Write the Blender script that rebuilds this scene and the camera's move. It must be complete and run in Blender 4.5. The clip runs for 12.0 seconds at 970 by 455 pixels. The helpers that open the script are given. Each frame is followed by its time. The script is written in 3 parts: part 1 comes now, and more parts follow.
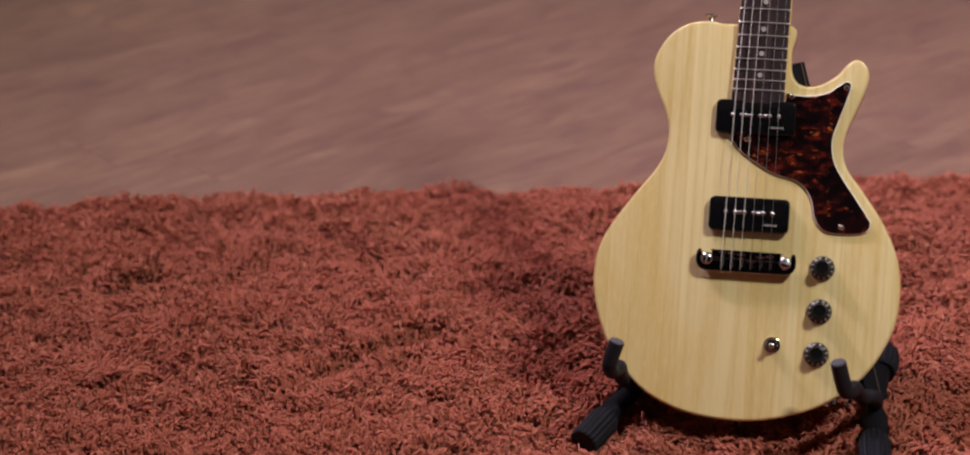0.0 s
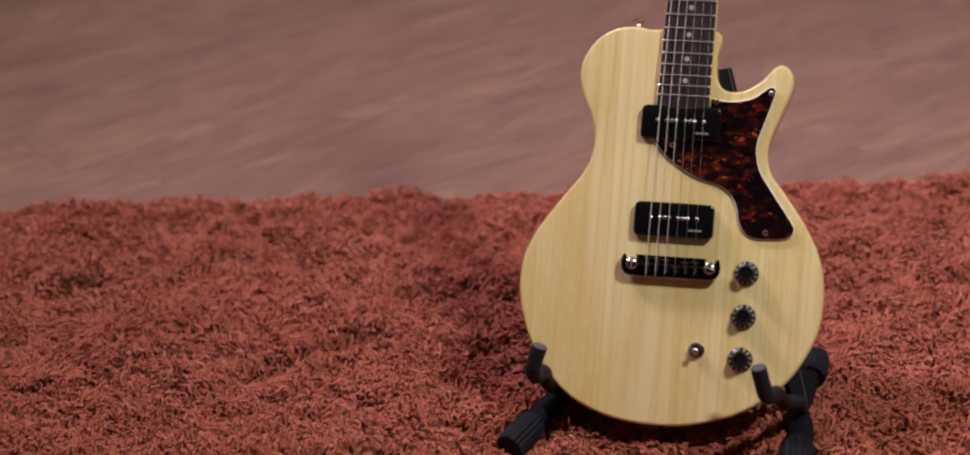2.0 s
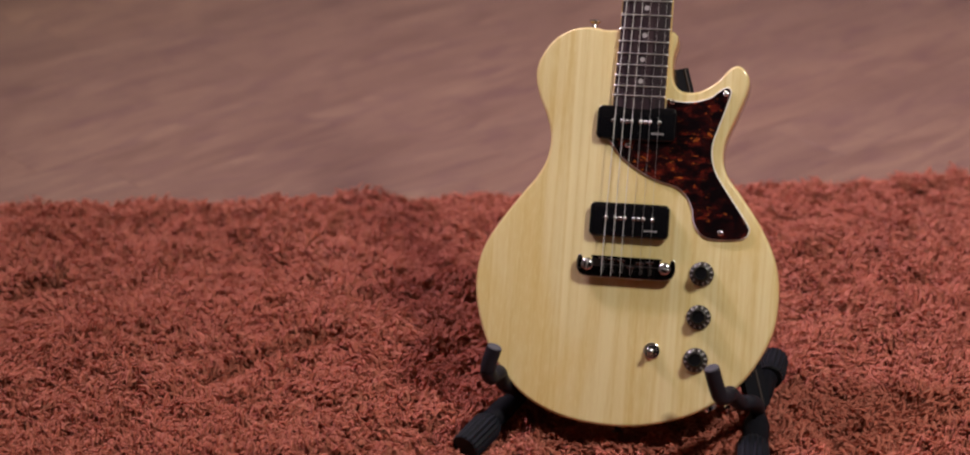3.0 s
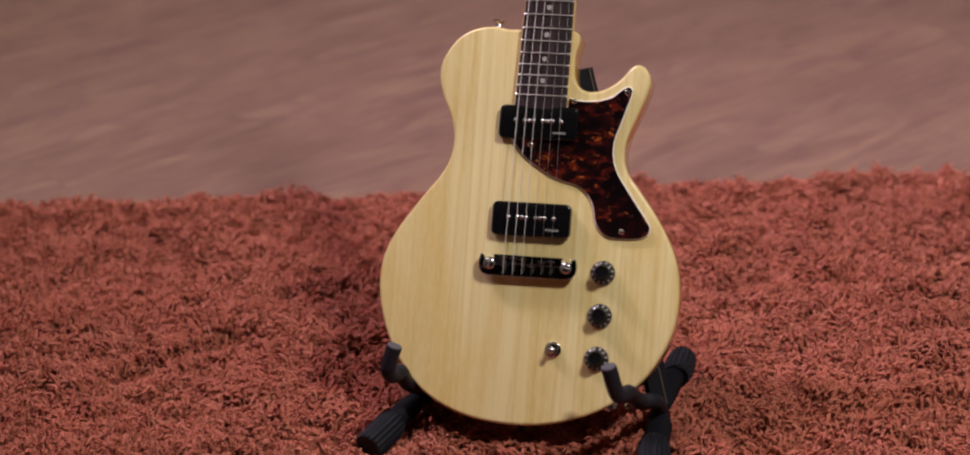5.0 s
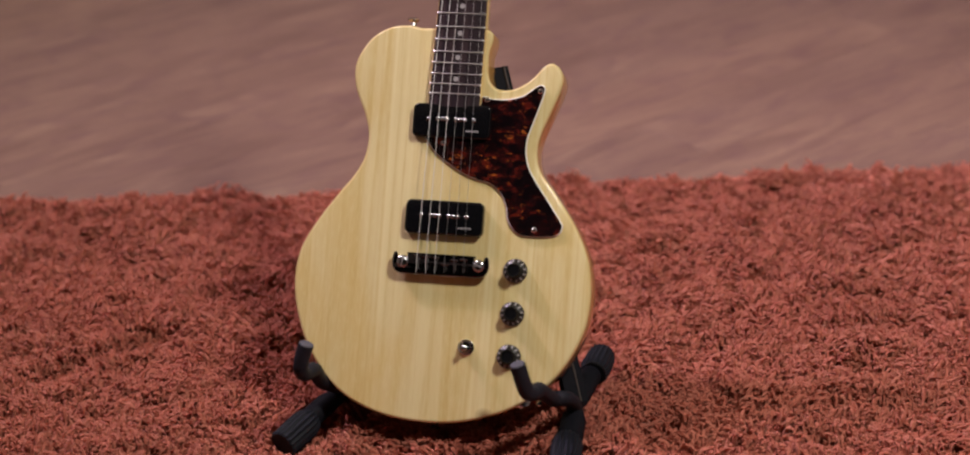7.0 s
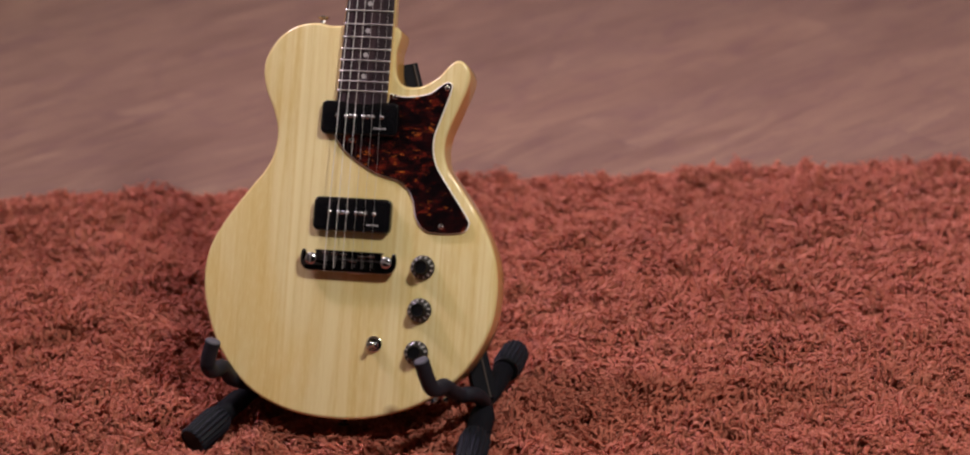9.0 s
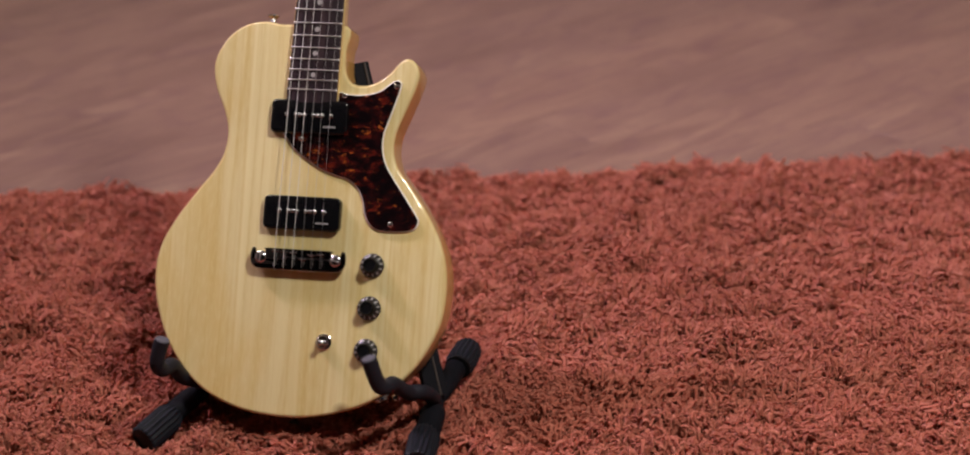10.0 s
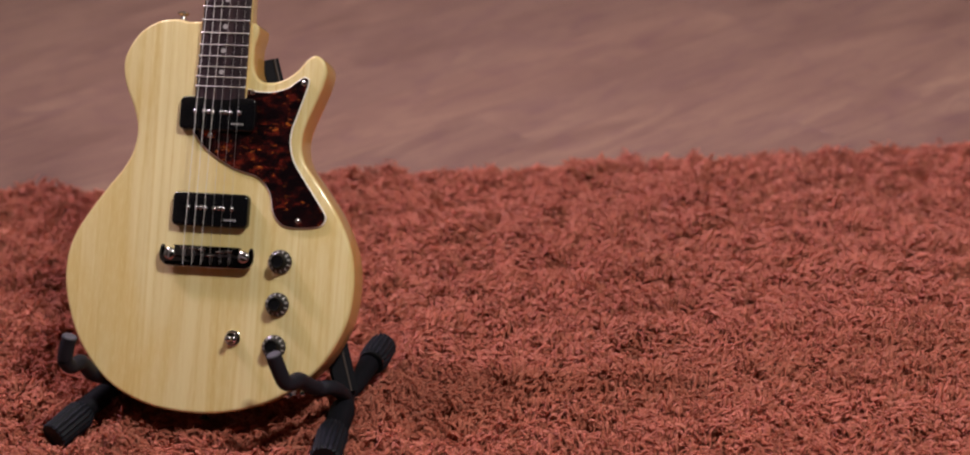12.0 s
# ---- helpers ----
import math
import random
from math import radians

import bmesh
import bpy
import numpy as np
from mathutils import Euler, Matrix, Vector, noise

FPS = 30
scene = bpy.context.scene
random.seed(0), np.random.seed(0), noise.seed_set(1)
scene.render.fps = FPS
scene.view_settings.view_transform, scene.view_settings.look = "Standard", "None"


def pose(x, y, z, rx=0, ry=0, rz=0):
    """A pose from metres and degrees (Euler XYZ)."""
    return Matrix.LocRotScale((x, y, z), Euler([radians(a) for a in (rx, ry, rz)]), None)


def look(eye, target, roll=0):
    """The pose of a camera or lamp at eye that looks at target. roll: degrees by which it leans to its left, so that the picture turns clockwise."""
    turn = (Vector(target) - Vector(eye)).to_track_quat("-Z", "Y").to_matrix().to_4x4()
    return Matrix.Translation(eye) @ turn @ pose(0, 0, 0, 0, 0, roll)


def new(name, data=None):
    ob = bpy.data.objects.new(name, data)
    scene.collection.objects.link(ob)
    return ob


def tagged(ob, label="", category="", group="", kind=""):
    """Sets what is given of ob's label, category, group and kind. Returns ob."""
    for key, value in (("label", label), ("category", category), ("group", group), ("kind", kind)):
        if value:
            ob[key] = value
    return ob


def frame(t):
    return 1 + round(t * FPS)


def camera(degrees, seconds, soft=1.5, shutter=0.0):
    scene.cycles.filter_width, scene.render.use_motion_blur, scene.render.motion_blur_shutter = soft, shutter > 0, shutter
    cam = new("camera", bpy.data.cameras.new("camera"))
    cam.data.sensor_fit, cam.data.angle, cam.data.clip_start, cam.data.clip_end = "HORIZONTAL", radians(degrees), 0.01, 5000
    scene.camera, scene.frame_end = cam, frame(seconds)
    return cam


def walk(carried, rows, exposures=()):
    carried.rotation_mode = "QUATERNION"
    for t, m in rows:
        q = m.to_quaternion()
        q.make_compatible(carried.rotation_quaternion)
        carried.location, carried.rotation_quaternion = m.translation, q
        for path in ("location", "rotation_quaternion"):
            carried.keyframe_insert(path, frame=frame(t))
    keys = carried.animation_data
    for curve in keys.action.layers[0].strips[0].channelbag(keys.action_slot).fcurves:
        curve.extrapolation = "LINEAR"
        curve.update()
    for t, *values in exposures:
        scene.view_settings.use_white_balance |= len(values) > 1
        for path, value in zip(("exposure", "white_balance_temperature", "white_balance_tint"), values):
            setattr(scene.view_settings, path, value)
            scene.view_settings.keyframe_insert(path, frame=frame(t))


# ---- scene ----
# camera on a level slider, looking down at the instrument
cam = camera(28.0, 12.0, soft=2.05)
cam.data.dof.use_dof, cam.data.dof.focus_distance, cam.data.dof.aperture_fstop = True, 2.15, 3.5
# seconds, x, y, z, tilt, turn, lean
ROWS = [
    (0.0, -0.2787, -1.877, 1.1369, 65.123, -0.001, -1.336),
    (0.5, -0.2569, -1.8774, 1.1384, 65.137, 0.113, -1.366),
    (1.0, -0.2324, -1.8784, 1.1385, 65.178, 0.276, -1.433),
    (1.5, -0.2073, -1.8799, 1.1384, 65.217, 0.406, -1.479),
    (2.0, -0.1831, -1.8817, 1.1372, 65.272, 0.441, -1.498),
    (2.5, -0.1574, -1.8813, 1.1363, 65.282, 0.492, -1.548),
    (3.0, -0.1341, -1.882, 1.1364, 65.284, 0.468, -1.554),
    (5.0, -0.0307, -1.8859, 1.1352, 65.265, 0.395, -1.597),
    (5.5, -0.008, -1.8869, 1.1342, 65.261, 0.339, -1.631),
    (6.0, 0.0144, -1.888, 1.1347, 65.234, 0.315, -1.641),
    (6.5, 0.0366, -1.8901, 1.1336, 65.252, 0.301, -1.634),
    (7.0, 0.0594, -1.8911, 1.1347, 65.216, 0.278, -1.665),
    (9.0, 0.1542, -1.898, 1.134, 65.135, 0.12, -1.778),
    (9.5, 0.1796, -1.9002, 1.1347, 65.094, 0.061, -1.804),
    (10.0, 0.2054, -1.9017, 1.1346, 65.057, 0.01, -1.863),
    (10.5, 0.2284, -1.9034, 1.1333, 65.041, -0.077, -1.882),
    (11.0, 0.2554, -1.9051, 1.1328, 65.004, -0.028, -1.971),
    (11.5, 0.2771, -1.9075, 1.133, 64.978, -0.104, -1.99),
    (12.0, 0.3028, -1.9099, 1.1332, 64.967, -0.074, -2.065),
]
walk(cam, [(t, pose(x, y, z, tilt, 0, turn) @ pose(0, 0, 0, 0, 0, lean)) for t, x, y, z, tilt, turn, lean in ROWS])

# ---- light: two studio softboxes and an added fill under a dim room's ceiling ----
world = bpy.data.worlds.new("world")
scene.world = world
world.use_nodes = True
world.node_tree.nodes["Background"].inputs[0].default_value = (0.5, 0.5, 0.55, 1)
world.node_tree.nodes["Background"].inputs[1].default_value = 0.1


def area_lamp(name, eye, target, size, watts, colour, spread=180):
    data = bpy.data.lights.new(name, "AREA")
    data.shape, data.size, data.energy, data.color, data.spread = "DISK", size, watts, colour, radians(spread)
    ob = new(name, data)
    ob.matrix_world = look(eye, target)
    return ob


area_lamp("key_light", (1.45, -1.22, 3.08), (0.35, -0.05, 0), 0.42, 36.2, (1.0, 0.940, 0.845), 120)
# no such lamp is known; added to lift the floor, rug and shadows
area_lamp("added_overhead_fill", (-1.75, 1.12, 4.20), (-0.45, 0.50, 0.1), 1.05, 59, (1.0, 0.86, 0.70))
area_lamp("back_light", (-2.95, 1.60, 4.20), (1.15, 0.55, 0.0), 0.6, 18, (1.0, 0.77, 1.07), 50)


# ---- materials ----
def material(name, colour, rough=0.5, metal=0.0, coat=0.0, spec=0.5):
    m = bpy.data.materials.new(name)
    m.use_nodes = True
    b = m.node_tree.nodes["Principled BSDF"]
    b.inputs["Base Color"].default_value = (*colour, 1)
    b.inputs["Roughness"].default_value = rough
    b.inputs["Metallic"].default_value = metal
    b.inputs["Coat Weight"].default_value = coat
    b.inputs["Coat Roughness"].default_value = 0.06
    b.inputs["Specular IOR Level"].default_value = spec
    return m


class Nodes:
    """Short hand for wiring a node tree."""

    def __init__(self, m):
        self.t = m.node_tree
        self.b = self.t.nodes["Principled BSDF"]

    def add(self, kind, **values):
        n = self.t.nodes.new(kind)
        for k, v in values.items():
            if k in n.inputs:
                n.inputs[k].default_value = v
        return n

    def link(self, a, b):
        self.t.links.new(a, b)

    def coords(self, scale, which="Object", turn=0.0):
        c, p = self.add("ShaderNodeTexCoord"), self.add("ShaderNodeMapping")
        p.inputs["Scale"].default_value = scale
        p.inputs["Rotation"].default_value = (0, 0, turn)
        self.link(c.outputs[which], p.inputs["Vector"])
        return p.outputs["Vector"]

    def noise(self, vec, scale, detail=4.0, rough=0.55, dist=0.0):
        n = self.add("ShaderNodeTexNoise", Scale=scale, Detail=detail, Roughness=rough, Distortion=dist)
        self.link(vec, n.inputs["Vector"])
        return n.outputs["Fac"]

    def ramp(self, fac, stops):
        n = self.add("ShaderNodeValToRGB")
        e = n.color_ramp.elements
        while len(e) < len(stops):
            e.new(0.5)
        for k, (at, c) in enumerate(stops):
            e[k].position, e[k].color = at, (*c, 1)
        self.link(fac, n.inputs["Fac"])
        return n.outputs["Color"]

    def mix(self, fac, a, b, how="MIX"):
        n = self.t.nodes.new("ShaderNodeMix")
        n.data_type, n.blend_type = "RGBA", how
        for sock, v in ((n.inputs[0], fac), (n.inputs[6], a), (n.inputs[7], b)):
            if isinstance(v, (int, float)):
                sock.default_value = v
            elif isinstance(v, tuple):
                sock.default_value = (*v, 1)
            else:
                self.link(v, sock)
        return n.outputs[2]

    def bump(self, height, strength, distance):
        n = self.add("ShaderNodeBump", Strength=strength, Distance=distance)
        self.link(height, n.inputs["Height"])
        self.link(n.outputs["Normal"], self.b.inputs["Normal"])

    def colour(self, c):
        self.link(c, self.b.inputs["Base Color"])

    def rough(self, fac, low, high):
        n = self.add("ShaderNodeMapRange")
        n.inputs["To Min"].default_value, n.inputs["To Max"].default_value = low, high
        self.link(fac, n.inputs["Value"])
        self.link(n.outputs["Result"], self.b.inputs["Roughness"])


def make_blond_wood():
    m = material("blond_lacquered_wood", (0.66, 0.45, 0.19), 0.5, coat=1.0, spec=0.2)
    n = Nodes(m)
    # glued staves with their own tone, broad figure, fine straight grain
    stave = n.noise(n.coords((21, 0.25, 3)), 1.0, 1, 0.4, 0.2)
    broad = n.noise(n.coords((34, 1.3, 6)), 1.0, 3, 0.5, 0.7)
    fine = n.noise(n.coords((115, 2.2, 60)), 1.0, 4, 0.6, 1.2)
    fleck = n.noise(n.coords((420, 60, 200)), 1.0, 3, 0.6)
    warm = n.noise(n.coords((9, 3.5, 4)), 1.0, 2, 0.5, 0.8)
    base = n.ramp(stave, [(0.36, (0.714, 0.582, 0.294)), (0.420, (0.742, 0.619, 0.330)), (0.436, (0.691, 0.540, 0.251)), (0.455, (0.786, 0.671, 0.378)), (0.520, (0.755, 0.633, 0.343)), (0.536, (0.694, 0.549, 0.261)), (0.556, (0.724, 0.595, 0.307)), (0.600, (0.775, 0.655, 0.364)), (0.640, (0.731, 0.601, 0.309))])
    c = n.mix(n.ramp(broad, [(0.34, (0.75, 0.75, 0.75)), (0.60, (0, 0, 0))]), base, (0.652, 0.496, 0.208))
    c = n.mix(n.ramp(warm, [(0.48, (0, 0, 0)), (0.66, (0.65, 0.65, 0.65))]), c, (0.681, 0.489, 0.178))
    c = n.mix(n.ramp(fine, [(0.52, (0, 0, 0)), (0.72, (0.45, 0.45, 0.45))]), c, (0.576, 0.376, 0.112))
    c = n.mix(n.ramp(fleck, [(0.45, (0, 0, 0)), (0.75, (0.340, 0.340, 0.340))]), c, (0.820, 0.729, 0.396))
    # amber lacquer on rounded rim and sides; their shade is put into it too
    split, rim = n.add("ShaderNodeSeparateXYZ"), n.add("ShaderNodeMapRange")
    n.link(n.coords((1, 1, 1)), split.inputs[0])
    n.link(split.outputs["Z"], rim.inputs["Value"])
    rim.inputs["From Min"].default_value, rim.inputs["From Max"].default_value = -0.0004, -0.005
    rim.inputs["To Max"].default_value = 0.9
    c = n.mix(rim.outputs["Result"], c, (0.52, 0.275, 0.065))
    # one small dark knot at the lower rim
    gap, spot = n.add("ShaderNodeVectorMath"), n.add("ShaderNodeMapRange")
    gap.operation = "DISTANCE"
    gap.inputs[1].default_value = (0.0585, 0.0125, -0.002)
    wob = n.add("ShaderNodeMapping")
    wob.inputs["Scale"].default_value = (0.75, 1, 1)
    wob.inputs["Location"].default_value = (0.0146, 0, 0)
    n.link(n.coords((1, 1, 1)), wob.inputs["Vector"])
    n.link(wob.outputs["Vector"], gap.inputs[0])
    n.link(gap.outputs["Value"], spot.inputs["Value"])
    spot.inputs["From Min"].default_value, spot.inputs["From Max"].default_value = 0.009, 0.002
    spot.inputs["To Max"].default_value = 0.75
    n.colour(n.mix(spot.outputs["Result"], c, (0.16, 0.065, 0.025)))
    n.bump(fine, 0.03, 0.0005)
    return m


def make_rosewood():
    m = material("dark_rosewood", (0.045, 0.028, 0.024), 0.55, spec=0.15)
    n = Nodes(m)
    g = n.noise(n.coords((210, 7, 60)), 1.0, 4, 0.65)
    n.colour(n.ramp(g, [(0.34, (0.013, 0.008, 0.0115)), (0.52, (0.029, 0.017, 0.022)), (0.70, (0.070, 0.042, 0.046))]))
    n.bump(g, 0.12, 0.0004)
    return m


def make_tortoise():
    m = material("red_tortoiseshell", (0.06, 0.01, 0.008), 0.14, coat=0.6)
    n = Nodes(m)
    v = n.coords((1, 1.7, 1))
    swirl, wide = n.noise(v, 60, 5, 0.62, 0.4), n.noise(v, 17, 3, 0.5, 0.8)
    drift = n.add("ShaderNodeMath")
    drift.operation = "MULTIPLY_ADD"
    drift.inputs[1].default_value = 0.40
    n.link(wide, drift.inputs[0])
    n.link(swirl, drift.inputs[2])
    cloud = n.ramp(drift.outputs[0], [(0.62, (0.0045, 0.0022, 0.003)), (0.72, (0.016, 0.0035, 0.004)), (0.82, (0.075, 0.009, 0.006)), (0.95, (0.18, 0.022, 0.009))])
    flake = n.noise(n.coords((1, 2.1, 1)), 125, 3, 0.55, 0.9)
    bright = n.ramp(flake, [(0.62, (0, 0, 0)), (0.70, (1, 1, 1))])
    where = n.ramp(drift.outputs[0], [(0.66, (0, 0, 0)), (0.80, (1, 1, 1))])
    n.colour(n.mix(n.mix(1.0, bright, where, "MULTIPLY"), cloud, (0.62, 0.17, 0.028)))
    return m


def make_rug_yarn():
    m = material("rust_wool_yarn", (0.40, 0.09, 0.055), 0.85, spec=0.25)
    n = Nodes(m)
    g = n.add("ShaderNodeNewGeometry")
    patch = n.noise(n.coords((1, 1, 1)), 5.0, 3, 0.6)
    tone = n.ramp(g.outputs["Random Per Island"], [(0.0, (0.535, 0.150, 0.096)), (0.45, (0.635, 0.199, 0.128)), (0.8, (0.700, 0.238, 0.158)), (1.0, (0.800, 0.315, 0.220))])
    wool = n.mix(n.ramp(patch, [(0.35, (0, 0, 0)), (0.65, (0.35, 0.35, 0.35))]), tone, (0.740, 0.224, 0.152))
    fuzz = n.ramp(n.noise(n.coords((1, 1, 1)), 650, 2, 0.6), [(0.32, (0.80, 0.78, 0.78)), (0.68, (1.22, 1.26, 1.28))])
    n.colour(n.mix(1.0, wool, fuzz, "MULTIPLY"))
    n.bump(n.noise(n.coords((1, 1, 1)), 900, 2), 0.5, 0.0006)
    # loose fibres round the yarn soften its shading
    fray, even = n.add("ShaderNodeVectorMath"), n.add("ShaderNodeVectorMath")
    fray.operation, even.operation = "ADD", "NORMALIZE"
    fray.inputs[1].default_value = (0, -0.15, 0.95)
    n.link(n.b.inputs["Normal"].links[0].from_socket, fray.inputs[0])
    n.link(fray.outputs[0], even.inputs[0])
    n.link(even.outputs[0], n.b.inputs["Normal"])
    thin, both = n.add("ShaderNodeBsdfTranslucent"), n.add("ShaderNodeMixShader", Fac=0.47)
    n.link(n.b.inputs["Base Color"].links[0].from_socket, thin.inputs["Color"])
    n.link(n.b.outputs[0], both.inputs[1])
    n.link(thin.outputs[0], both.inputs[2])
    n.link(both.outputs[0], n.t.nodes["Material Output"].inputs["Surface"])
    n.b.inputs["Sheen Weight"].default_value = 0.9
    n.b.inputs["Sheen Roughness"].default_value = 0.5
    n.b.inputs["Sheen Tint"].default_value = (1.0, 0.66, 0.60, 1)
    return m


def make_floor_wood():
    m = material("brown_laminate_planks", (0.2, 0.12, 0.09), 0.38)
    n = Nodes(m)
    info = n.add("ShaderNodeObjectInfo")
    shift = n.add("ShaderNodeVectorMath")
    shift.operation = "ADD"
    far = n.add("ShaderNodeCombineXYZ")
    push = n.add("ShaderNodeMath")
    push.operation = "MULTIPLY"
    push.inputs[1].default_value = 37.0
    n.link(info.outputs["Random"], push.inputs[0])
    n.link(push.outputs[0], far.inputs[0])
    n.link(push.outputs[0], far.inputs[1])
    c = n.add("ShaderNodeTexCoord")
    n.link(c.outputs["Object"], shift.inputs[0])
    n.link(far.outputs[0], shift.inputs[1])

    def scaled(v):
        p = n.add("ShaderNodeMapping")
        p.inputs["Scale"].default_value = v
        n.link(shift.outputs[0], p.inputs["Vector"])
        return p.outputs["Vector"]

    streak = n.noise(scaled((3.4, 20, 1)), 1.0, 5, 0.6, 1.3)
    cathedral = n.noise(scaled((7, 15, 1)), 1.0, 4, 0.55, 1.8)
    pores = n.noise(scaled((30, 420, 1)), 1.0, 2, 0.6)
    a = n.ramp(streak, [(0.28, (0.174, 0.095, 0.074)), (0.47, (0.232, 0.134, 0.103)), (0.60, (0.271, 0.162, 0.120)), (0.78, (0.352, 0.226, 0.156))])
    b = n.mix(n.ramp(cathedral, [(0.50, (0, 0, 0)), (0.72, (0.600, 0.600, 0.600))]), a, (0.159, 0.081, 0.083))
    b = n.mix(n.ramp(pores, [(0.55, (0, 0, 0)), (0.75, (0.500, 0.500, 0.500))]), b, (0.105, 0.059, 0.050))
    tone = n.ramp(info.outputs["Random"], [(0.0, (0.93, 0.92, 0.94)), (1.0, (1.06, 1.05, 1.03))])
    n.colour(n.mix(1.0, b, tone, "MULTIPLY"))
    n.rough(streak, 0.32, 0.5)
    n.bump(pores, 0.08, 0.0006)
    return m


def make_rubber(name, colour, rough):
    m = material(name, colour, rough, spec=0.35)
    n = Nodes(m)
    g = n.noise(n.coords((1, 1, 1)), 60, 4, 0.6)
    n.colour(n.mix(g, tuple(0.7 * c for c in colour), tuple(1.4 * c for c in colour)))
    n.rough(g, rough - 0.1, rough + 0.12)
    n.bump(n.noise(n.coords((1, 1, 1)), 1500, 2), 0.15, 0.0003)
    return m


def make_plaster(name, colour):
    m = material(name, colour, 0.9)
    n = Nodes(m)
    g = n.noise(n.coords((1, 1, 1)), 3, 5, 0.6)
    n.colour(n.mix(g, tuple(0.85 * c for c in colour), tuple(1.1 * c for c in colour)))
    n.bump(n.noise(n.coords((1, 1, 1)), 140, 3), 0.15, 0.002)
    return m


BLOND = make_blond_wood()
NECK_WOOD = material("lacquered_neck_wood", (0.70, 0.50, 0.22), 0.45, coat=0.9, spec=0.2)
ROSEWOOD = make_rosewood()
TORTOISE = make_tortoise()
WHITE_PLY = material("white_plastic_ply", (0.82, 0.78, 0.76), 0.35)
BLACK_GLOSS = material("black_gloss_plastic", (0.004, 0.004, 0.005), 0.14, spec=0.5)
BLACK_SATIN = material("black_satin_plastic", (0.005, 0.005, 0.006), 0.4, spec=0.1)
SKIRT = material("smoked_clear_skirt", (0.022, 0.019, 0.017), 0.28, coat=0.12)
CHROME = material("polished_chrome", (0.80, 0.80, 0.82), 0.07, 1.0)
NICKEL = material("nickel_steel", (0.60, 0.58, 0.58), 0.38, 1.0)
STUD = material("scuffed_chrome", (0.50, 0.49, 0.50), 0.24, 1.0)
BRIDGE_CHROME = material("dark_polished_chrome", (0.17, 0.17, 0.19), 0.06, 1.0)
SADDLE = material("dulled_chrome", (0.26, 0.25, 0.26), 0.2, 1.0)
STUD_HEAD = material("polished_stud_head", (0.46, 0.45, 0.47), 0.17, 1.0)
STRING = material("plain_steel_wire", (0.52, 0.50, 0.50), 0.35, 0.95)
WOUND = material("wound_steel", (0.66, 0.64, 0.62), 0.55, 0.65)
PEARL = material("pale_dot_plastic", (0.42, 0.39, 0.40), 0.35)
PRINT = material("pale_print", (0.27, 0.26, 0.26), 0.5)
PRINT_DIM = material("grey_print", (0.30, 0.29, 0.30), 0.5)
YARN = make_rug_yarn()
BACKING = make_plaster("rust_rug_backing", (0.50, 0.14, 0.09))
FLOOR = make_floor_wood()
FOAM = make_rubber("black_foam_rubber", (0.011, 0.011, 0.017), 0.6)
RUBBER = make_rubber("black_ribbed_rubber", (0.008, 0.009, 0.014), 0.55)
STEEL = make_rubber("black_powder_coated_steel", (0.007, 0.007, 0.010), 0.6)
for dull in (FOAM, RUBBER):
    dull.node_tree.nodes["Principled BSDF"].inputs["Specular IOR Level"].default_value = 0.2
STEEL.node_tree.nodes["Principled BSDF"].inputs["Specular IOR Level"].default_value = 0.07
HINGE = material("black_hinge_plastic", (0.004, 0.004, 0.005), 0.28, spec=0.06)
# paler and bluer than the arms: purple light is put into this grey
CAP = make_rubber("purple_lit_foam_end", (0.075, 0.073, 0.095), 0.6)
DARK_STEEL = material("worn_edge_and_shaded_steel", (0.045, 0.032, 0.028), 0.6, 0.4)
# unseen wall; its near black stands in for darkness mirrored in the chrome
DARK_WALL = make_plaster("dark_wall_for_chrome", (0.009, 0.009, 0.010))
WALL = make_plaster("grey_wall_paint", (0.58, 0.56, 0.55))
CEILING = make_plaster("white_ceiling_paint", (0.80, 0.78, 0.77))


# ---- mesh helpers ----
def mesh_of(name, bm, mat):
    bmesh.ops.recalc_face_normals(bm, faces=bm.faces[:])
    me = bpy.data.meshes.new(name)
    bm.to_mesh(me)
    bm.free()
    me.set_sharp_from_angle(angle=radians(38))
    me.materials.append(mat)
    return me


def part(name, bm, mat, parent, label=""):
    ob = new(name, mesh_of(name, bm, mat))
    ob.parent = parent
    return tagged(ob, label)


def box_bm(x0, x1, y0, y1, z0, z1, bevel=0.0, seg=2):
    bm = bmesh.new()
    m = Matrix.Translation(((x0 + x1) / 2, (y0 + y1) / 2, (z0 + z1) / 2)) @ Matrix.Diagonal((x1 - x0, y1 - y0, z1 - z0, 1))
    bmesh.ops.create_cube(bm, size=1, matrix=m)
    if bevel:
        bmesh.ops.bevel(bm, geom=bm.edges[:], offset=bevel, segments=seg, profile=0.5, affect="EDGES")
        for f in bm.faces:
            f.smooth = True
    return bm


